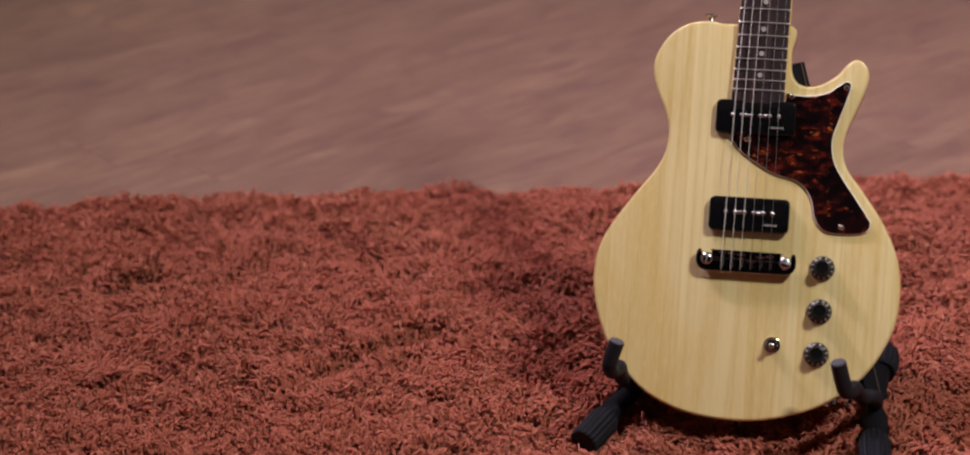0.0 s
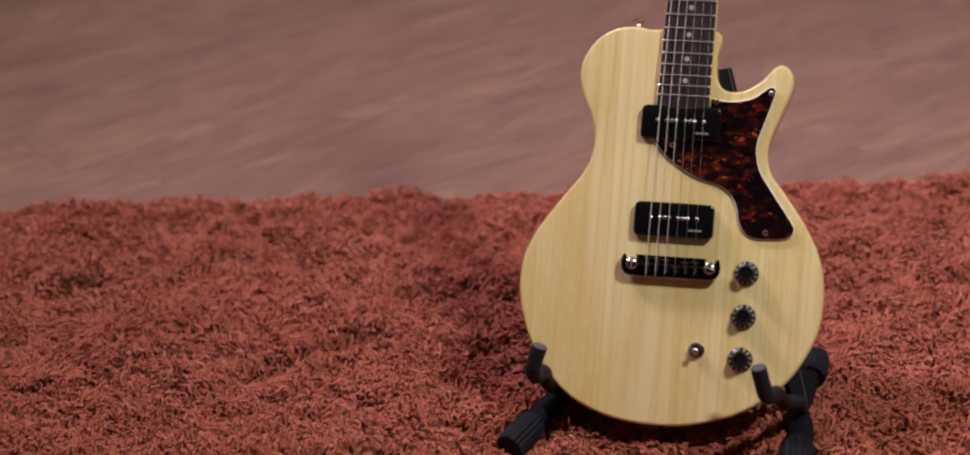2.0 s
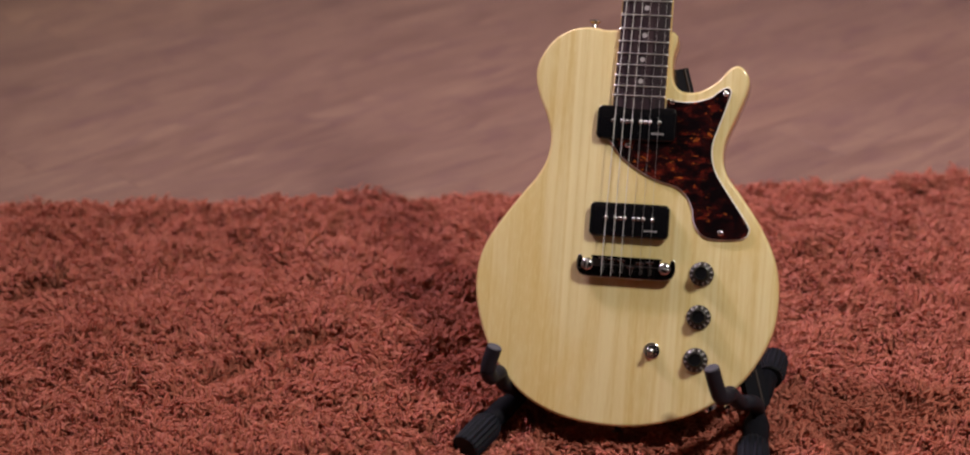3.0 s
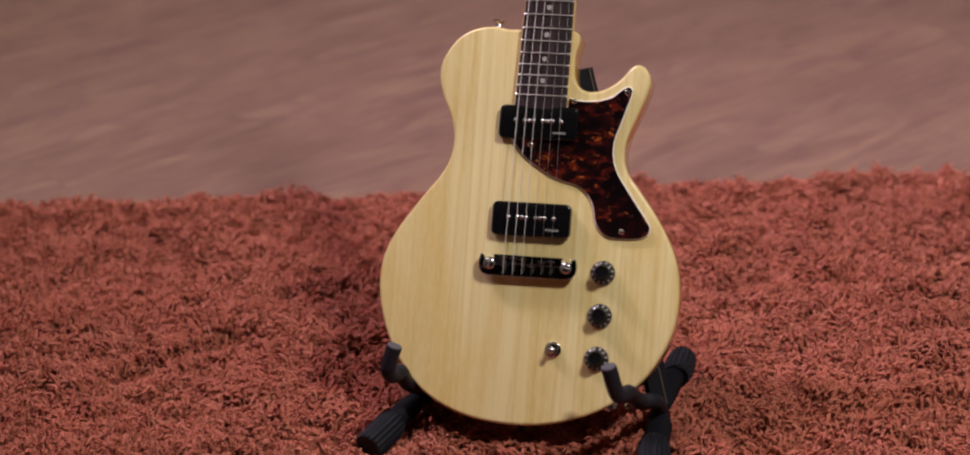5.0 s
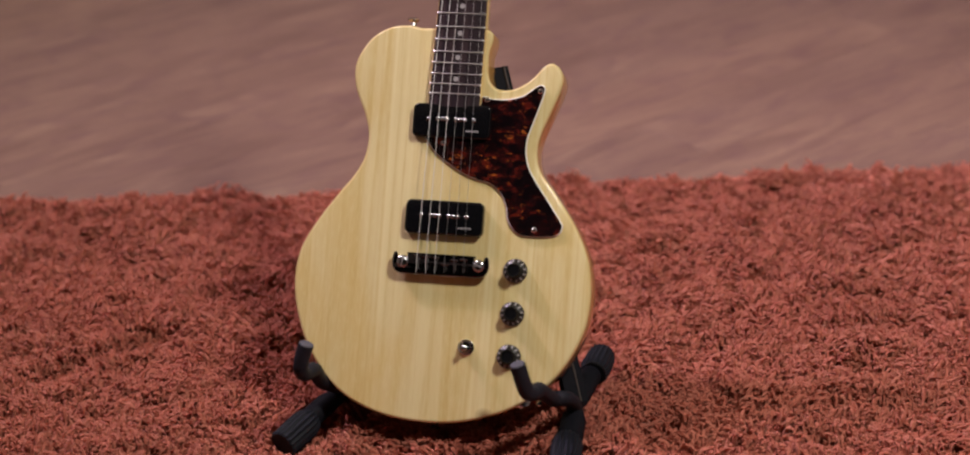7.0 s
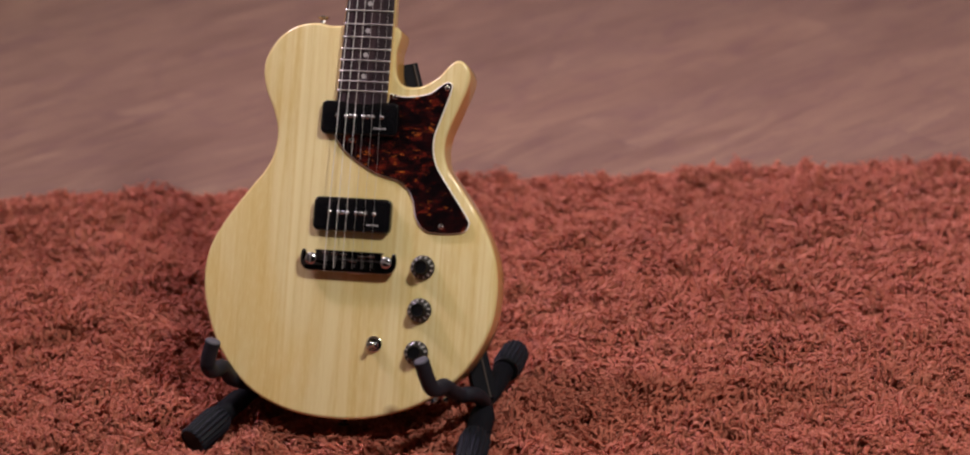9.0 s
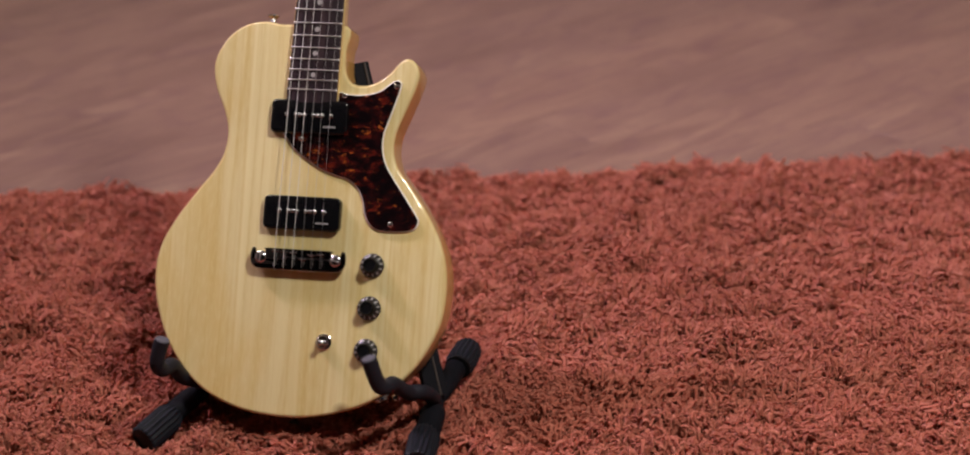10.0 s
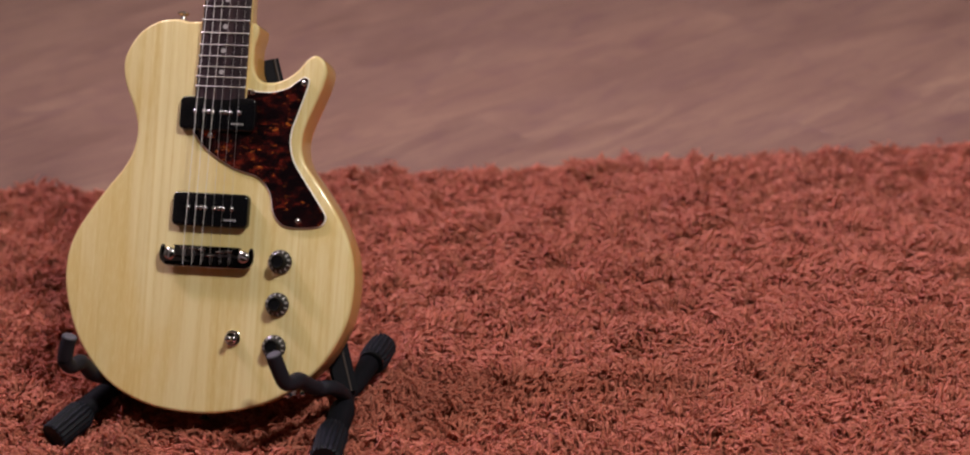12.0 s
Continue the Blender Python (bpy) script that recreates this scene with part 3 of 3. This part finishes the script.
# ---- the folding stand ----
def make_stand():
    s = new("guitar_stand")
    s.location = (0.0, 0.02, 0.03)
    tagged(s, "black folding guitar stand with foam arms and ribbed feet on rug", "guitar stand")

    def at(*p):
        return Vector(p) - Vector(s.location)

    def tube(name, pts, r, mat, parent=s, label="", per=6, sides=16, **more):
        return part(name, sweep(bmesh.new(), smooth_path([at(*p) for p in pts], per), r, sides, **more), mat, parent, label)

    def foot(a, b, parent, r0=0.0136, r1=0.0182, sleeve=False):
        """A ribbed sleeve that widens towards its blunt end; its mouth is cut in scallops."""
        lo, hi = at(*a), at(*b)
        stops = (0.0, 0.05, 0.13, 0.22, 0.90, 0.965, 1.0)
        wide = (0.93, 1.0, 1.05, 1.10, 1.0, 0.985, 0.87)
        grow = {t: w * (r0 + (r1 - r0) * t) for t, w in zip((k / 6 for k in range(7)), wide)}
        bm = sweep(bmesh.new(), [lo.lerp(hi, t) for t in stops], lambda t: grow[min(grow, key=lambda q: abs(q - t))], 36, 18, 0.0015)
        part("rubber_foot", bm, RUBBER, parent, "black ribbed rubber foot")
        if sleeve:
            ring = sweep(bmesh.new(), [lo.lerp(hi, t) for t in (-0.06, -0.04, 0.03, 0.05)], lambda t: r0 * (0.9 if t in (0.0, 1.0) else 0.97), 28)
            part("foot_collar", ring, BLACK_SATIN, parent, "dark groove at the mouth of the foot")

    right = tube("leg", ((0.1335, -0.093, 0.043), (0.139, -0.058, 0.046), (0.145, -0.026, 0.049), (0.156, 0.016, 0.047), (0.171, 0.078, 0.046)), lambda t: 0.0142 - 0.0072 * min(1.0, max(0.0, (t - 0.34) / 0.2)) + 0.0070 * max(0.0, (t - 0.55) / 0.45), STEEL, label="black steel floor leg")
    foot((0.1340, -0.080, 0.0445), (0.1255, -0.134, 0.039), right, 0.0145, 0.0175)
    foot((0.1690, 0.058, 0.0475), (0.1815, 0.103, 0.0458), right, 0.0152, 0.0172, True)
    left = tube("leg", ((-0.158, -0.034, 0.0420), (-0.140, -0.010, 0.0480), (-0.120, 0.014, 0.0540), (-0.100, 0.06, 0.054), (-0.082, 0.115, 0.048)), lambda t: 0.0124 if t < 0.4 else 0.0105, STEEL, label="black steel floor leg")
    foot((-0.1475, -0.0212, 0.0445), (-0.1775, -0.0618, 0.0350), left)
    foot((-0.085, 0.105, 0.049), (-0.073, 0.165, 0.044), left)
    # uprights to the hinge behind the neck joint
    for name, a, b in (("upright", (0.145, -0.026, 0.058), (0.070, 0.157, 0.385)), ("upright", (-0.106, 0.020, 0.068), (0.022, 0.168, 0.374))):
        u = tube(name, (a, b), lambda t: 0.0175 - 0.0045 * t, STEEL, label="flat black steel upright", per=2, sides=4, squash=(1.0, 0.5), spin=math.pi / 4)
        along = (Vector(b) - Vector(a)).normalized()
        side = along.cross(Vector((0, 0, 1))).normalized()
        w = side * 0.004 + side.cross(along) * 0.0054
        part("steel_edge", sweep(bmesh.new(), [at(*a) + w, at(*b) + w], 0.0016, 6), DARK_STEEL, u, "worn bare steel edge")
    bm = box_bm(-0.040, 0.040, -0.012, 0.012, -0.040, 0.014, 0.006, 3)
    bmesh.ops.transform(bm, matrix=Matrix.Translation(at(0.0180, 0.174, 0.372)) @ Matrix.Rotation(radians(-11), 4, "Z") @ Matrix.Rotation(radians(-29), 4, "X"), verts=bm.verts[:])
    part("hinge_block", bm, HINGE, s, "black hinge block at the top")
    # foam-covered arms that carry the body
    tube("support_arm", ((0.143, -0.036, 0.060), (0.137, -0.058, 0.080), (0.129, -0.072, 0.0905), (0.1185, -0.080, 0.0945), (0.1100, -0.095, 0.108), (0.1025, -0.111, 0.1235), (0.0960, -0.1225, 0.1265), (0.0900, -0.1285, 0.1310), (0.0855, -0.1300, 0.1440), (0.0803, -0.1290, 0.1640)), 0.0084, FOAM, label="black foam-covered support arm")
    tube("support_arm", ((-0.112, 0.014, 0.062), (-0.124, -0.010, 0.080), (-0.1330, -0.0290, 0.0955), (-0.1362, -0.0385, 0.1085), (-0.1388, -0.0500, 0.1215), (-0.1462, -0.0640, 0.1240), (-0.1500, -0.0710, 0.1340), (-0.1478, -0.0710, 0.1470), (-0.1424, -0.0695, 0.1625)), 0.0083, FOAM, label="black foam-covered support arm")
    for a, b in (((0.0811, -0.1292, 0.161), (0.0799, -0.1289, 0.1654)), ((-0.1433, -0.0698, 0.160), (-0.1419, -0.0694, 0.1640))):
        part("end_cap", sweep(bmesh.new(), [at(*a), at(*a).lerp(at(*b), 0.75), at(*b)], lambda t: 0.0081 if t < 0.8 else 0.0072, 20), CAP, s, "flat foam end, purple light put into its grey")
    bolt = lathe(bmesh.new(), [(0.0034, -0.004), (0.0034, 0.0), (0.0026, 0.0016), (0.0008, 0.0022)], 16, at(0.103, -0.088, 0.0935), Matrix.Rotation(radians(62), 4, "X"))
    part("bolt", bolt, CHROME, s, "small chrome bolt head under an arm")
    return s


make_stand()


# ---- the shag rug ----
RUG_X0, RUG_X1, RUG_Y0, RUG_Y1, RUG_TURN = -1.22, 1.33, -0.75, 0.655, radians(1.4)


def value_noise(x, y, cell, seed):
    """Smooth noise of -1..1 on a grid of that cell size."""
    rng = np.random.default_rng(seed)
    table = rng.uniform(-1, 1, (64, 64))
    gx, gy = x / cell + 100, y / cell + 100
    ix, iy = np.floor(gx).astype(int), np.floor(gy).astype(int)
    fx, fy = gx - ix, gy - iy
    fx, fy = fx * fx * (3 - 2 * fx), fy * fy * (3 - 2 * fy)
    a, b = table[ix % 64, iy % 64], table[(ix + 1) % 64, iy % 64]
    c, d = table[ix % 64, (iy + 1) % 64], table[(ix + 1) % 64, (iy + 1) % 64]
    return (a * (1 - fx) + b * fx) * (1 - fy) + (c * (1 - fx) + d * fx) * fy


def near_line(x, y, a, b):
    """Signed distance to a segment, and how far along it one is."""
    dx, dy = b[0] - a[0], b[1] - a[1]
    n = math.hypot(dx, dy)
    s = ((x - a[0]) * dx + (y - a[1]) * dy) / n
    return ((x - a[0]) * -dy + (y - a[1]) * dx) / n, s / n


FEET = (((-0.140, -0.010), (-0.182, -0.066)), ((0.140, -0.05), (0.122, -0.140)), ((0.166, 0.05), (0.186, 0.110)))
CREASES = (((-0.49, 0.123), (-0.305, 0.260)), ((-0.78, 0.372), (-0.68, 0.41)))


def yarn_roots(step, zone, seed, per):
    """Roots of yarns, several to a tuft, and the way each one splays from its tuft."""
    rng = np.random.default_rng(seed)
    xs, ys = np.meshgrid(np.arange(RUG_X0, RUG_X1, step), np.arange(RUG_Y0, RUG_Y1, step))
    x = xs.ravel() + rng.uniform(-0.5, 0.5, xs.size) * step
    y = ys.ravel() + rng.uniform(-0.5, 0.5, xs.size) * step
    dense = (x > -0.83 - 0.22 * y) & (x < 0.88 + 0.22 * y) & (y > -0.155 - 0.085 * x)
    keep = ~dense if zone == "edge" else dense & ((y < 0.13) == (zone == "near"))
    x, y = np.repeat(x[keep], per), np.repeat(y[keep], per)
    way = rng.uniform(0, 2 * np.pi, x.size)
    out = np.sqrt(rng.uniform(0, 1, x.size))
    return x + 0.36 * step * out * np.cos(way), y + 0.36 * step * out * np.sin(way), way, out, rng


def pile_height(x, y):
    return 0.036 + 0.0080 * value_noise(x, y, 0.15, 6) + 0.009 * value_noise(x, y, 0.06, 8) + 0.012 * value_noise(x, y, 0.024, 7)


def make_frizz(count, thick, seed):
    """Loose fibre ends that fill the top of the pile between the yarns."""
    rng = np.random.default_rng(seed)
    x, y = rng.uniform(-1.0, 1.03, 3 * count), rng.uniform(-0.23, RUG_Y1 - 0.01, 3 * count)
    keep = np.flatnonzero((x > -0.83 - 0.22 * y) & (x < 0.88 + 0.22 * y) & (y > -0.155 - 0.085 * x))[:count]
    x, y = x[keep], y[keep]
    n = x.size
    high = pile_height(x, y)
    for a, b in CREASES + FEET:
        d, s = near_line(x, y, a, b)
        high = high * (1 - 0.6 * np.exp(-((d / 0.016) ** 2)) * np.clip(np.minimum(s + 0.1, 1.1 - s) * 6, 0, 1))
    way, rise, size = rng.uniform(0, 2 * np.pi, n), rng.normal(0.45, 0.35, n), rng.uniform(0.006, 0.012, n)
    aim = np.stack([np.cos(way), np.sin(way), rise], 1)
    aim /= np.linalg.norm(aim, axis=1)[:, None]
    top = np.stack([x, y, high * rng.uniform(0.70, 0.98, n)], 1)
    side = np.cross(aim, [0.0, 0.0, 1.0])
    side /= np.linalg.norm(side, axis=1)[:, None]
    over = np.cross(side, aim)
    co = np.empty((n, 2, 3, 3))
    for k, (t, w) in enumerate(((-0.6, 1.1), (0.4, 0.7))):
        for q in range(3):
            a = 2 * np.pi * q / 3 + 0.5 * k
            co[:, k, q] = top + aim * (size * t)[:, None] + (side * math.cos(a) + over * math.sin(a)) * (thick * w)
    quads = np.array([[q, (q + 1) % 3, 3 + (q + 1) % 3, 3 + q] for q in range(3)])
    return yarn_mesh(co.reshape(-1, 3), (np.arange(n)[:, None, None] * 6 + quads[None]).reshape(-1, 4))


def yarn_mesh(co, quads):
    me = bpy.data.meshes.new("shag_layer")
    me.vertices.add(len(co))
    me.vertices.foreach_set("co", co.reshape(-1).astype(np.float32))
    me.loops.add(quads.size)
    me.loops.foreach_set("vertex_index", quads.reshape(-1).astype(np.int32))
    me.polygons.add(len(quads))
    me.polygons.foreach_set("loop_start", np.arange(0, quads.size, 4, dtype=np.int32))
    me.polygons.foreach_set("use_smooth", np.ones(len(quads), dtype=bool))
    me.update(calc_edges=True)
    me.validate()
    me.materials.append(YARN)
    return me


def make_pile(step, thick, zone, seed, per):
    x, y, way, out, rng = yarn_roots(step, zone, seed, per)
    n = x.size
    # the lie of the pile: swirling tufts on two scales
    ang = 2.0 * value_noise(x, y, 0.10, 3) + 2.4 * value_noise(x, y, 0.030, 4) + np.repeat(rng.normal(0, 0.45, n // per), per) - 1.0
    lean = 0.0080 + 0.006 * value_noise(x, y, 0.05, 5) + 0.009 * value_noise(x, y, 0.12, 13) + rng.normal(0, 0.003, n)
    high = pile_height(x, y) + np.repeat(rng.normal(0, 0.0026, n // per), per) + rng.normal(0, 0.002, n)
    # each tuft nods its own way; its yarns stay bunched, the outer ones lower
    nod = np.repeat(rng.normal(0, 0.0032, (n // per, 2)), per, axis=0)
    low = np.arange(n) % per >= per * 2 // 3
    x, y = x + np.where(low, 0.3 * step * np.cos(way), 0), y + np.where(low, 0.3 * step * np.sin(way), 0)
    high = high * np.where(low, 0.79, 1.05 - 0.24 * out**2)
    dx = np.cos(ang) * lean + nod[:, 0] + 0.34 * step * out * np.cos(way)
    dy = np.sin(ang) * lean + nod[:, 1] + 0.34 * step * out * np.sin(way)
    for a, b in CREASES:
        d, s = near_line(x, y, a, b)
        d = d + 0.006 * value_noise(x, y, 0.03, 9)
        w = np.exp(-((d / 0.012) ** 2)) * np.clip(np.minimum(s, 1 - s) * 8, 0, 1)
        side = np.where(d > 0, 1.0, -1.0)
        k = math.hypot(b[0] - a[0], b[1] - a[1])
        nx, ny = -(b[1] - a[1]) / k, (b[0] - a[0]) / k
        dx, dy = dx * (1 - w) + nx * side * 0.004 * w, dy * (1 - w) + ny * side * 0.004 * w
        high = high * (1 - 0.82 * w) + 0.010 * np.exp(-(((d - 0.02) / 0.014) ** 2)) * np.clip(np.minimum(s, 1 - s) * 8, 0, 1)
    # the stand's feet press the pile down
    for a, b in FEET:
        d, s = near_line(x, y, a, b)
        high = high * (1 - 0.5 * np.exp(-((d / 0.017) ** 2)) * np.clip(np.minimum(s + 0.3, 1.3 - s) * 4, 0, 1))
    edge = np.minimum(np.minimum(RUG_X1 - x, x - RUG_X0), np.minimum(RUG_Y1 - y, y - RUG_Y0))
    high = np.maximum(high * (1 - 0.25 * np.exp(-edge / 0.012)), 0.012)
    curl = rng.normal(0, 0.0022, (n, 2))
    sides = 3
    steps, fat = ((0.35, 0.66, 0.86, 1.0), (1.1, 1.2, 1.2, 0.75)) if zone == "near" else ((0.38, 0.76, 1.0), (1.15, 1.2, 0.75))
    rings = len(steps)
    if zone == "near":
        curl, dx, dy = curl * 1.5, dx * 0.8, dy * 0.8
    tip = rng.normal(0, 0.0027, (n, 2))
    droop = np.abs(rng.normal(0.003, 0.004, n))
    c = np.empty((rings, n, 3))
    for k, s in enumerate(steps):
        b = math.sin(math.pi * s)
        e = max(0.0, s - 0.5) / 0.5
        c[k, :, 0] = x + dx * s**1.5 + curl[:, 0] * b + tip[:, 0] * e**1.5
        c[k, :, 1] = y + dy * s**1.5 + curl[:, 1] * b + tip[:, 1] * e**1.5
        c[k, :, 2] = 0.006 + (high - 0.006) * (1 - (1 - s) ** 1.7) - droop * e**2
    co = np.empty((n, rings, sides, 3))
    r = thick * rng.uniform(0.75, 1.25, n)
    phase = rng.uniform(0, 2 * np.pi, n)
    for k in range(rings):
        t = c[min(k + 1, rings - 1)] - c[max(k - 1, 0)]
        t /= np.linalg.norm(t, axis=1)[:, None]
        u = np.cross(t, np.stack([-np.sin(ang), np.cos(ang), 0 * ang + 0.2], 1))
        u /= np.linalg.norm(u, axis=1)[:, None]
        v = np.cross(t, u)
        for q in range(sides):
            a = phase + 2 * np.pi * q / sides + 0.6 * k
            co[:, k, q] = c[k] + (u * np.cos(a)[:, None] + v * np.sin(a)[:, None]) * (r * fat[k])[:, None]
    base = np.arange(n)[:, None] * (rings * sides)
    quads = []
    for k in range(rings - 1):
        for q in range(sides):
            quads.append([k * sides + q, k * sides + (q + 1) % sides, (k + 1) * sides + (q + 1) % sides, (k + 1) * sides + q])
    quads = (base[:, :, None] + np.array(quads)[None]).reshape(-1, 4)
    return yarn_mesh(co.reshape(-1, 3), quads)


def make_rug():
    bm = slab(rounded(RUG_X0, RUG_X1, RUG_Y0, RUG_Y1, 0.02), [(0.008, 0.012), (0.004, 0.011), (0, 0.006), (0, 0.0)])
    rug = tagged(new("shag_rug", mesh_of("shag_rug", bm, BACKING)), "thick rust-red shag rug lying on the wooden floor", "rug")
    rug.rotation_euler = (0, 0, RUG_TURN)
    for step, thick, zone, seed, per in ((0.0116, 0.00170, "near", 11, 16), (0.0118, 0.00176, "far", 12, 14), (0.0260, 0.0052, "edge", 13, 7)):
        ob = new("shag_layer", make_pile(step, thick, zone, seed, per))
        ob.parent = rug
        tagged(ob, "tangled rust-red shag wool", kind="stuff")
    ob = new("shag_layer", make_frizz(80000, 0.0010, 14))
    ob.parent = rug
    tagged(ob, "loose rust-red wool frizz", kind="stuff")


make_rug()


# ---- floor planks, laid diagonally ----
def make_planks():
    long, wide = 1.20, 0.155
    bm = box_bm(-long / 2 + 0.0001, long / 2 - 0.0001, -wide / 2 + 0.0001, wide / 2 - 0.0001, -0.012, 0.0)
    bmesh.ops.bevel(bm, geom=[e for e in bm.edges if all(v.co.z > -0.001 for v in e.verts)], offset=0.0002, segments=1, affect="EDGES")
    me = mesh_of("plank", bm, FLOOR)
    turn = radians(39)
    rng = random.Random(5)
    for row in range(-32, 33):
        start = rng.uniform(0, long)
        for k in range(-5, 6):
            a, b = k * long + start - long / 2, row * wide
            x, y = a * math.cos(turn) - b * math.sin(turn), a * math.sin(turn) + b * math.cos(turn)
            reach_x = (long * math.cos(turn) + wide * math.sin(turn)) / 2
            reach_y = (long * math.sin(turn) + wide * math.cos(turn)) / 2
            if abs(x) + reach_x > ROOM or abs(y) + reach_y > ROOM:
                continue
            ob = new("plank", me)
            ob.parent = floor
            ob.location, ob.rotation_euler = (x, y, 0), (0, 0, turn)


make_planks()
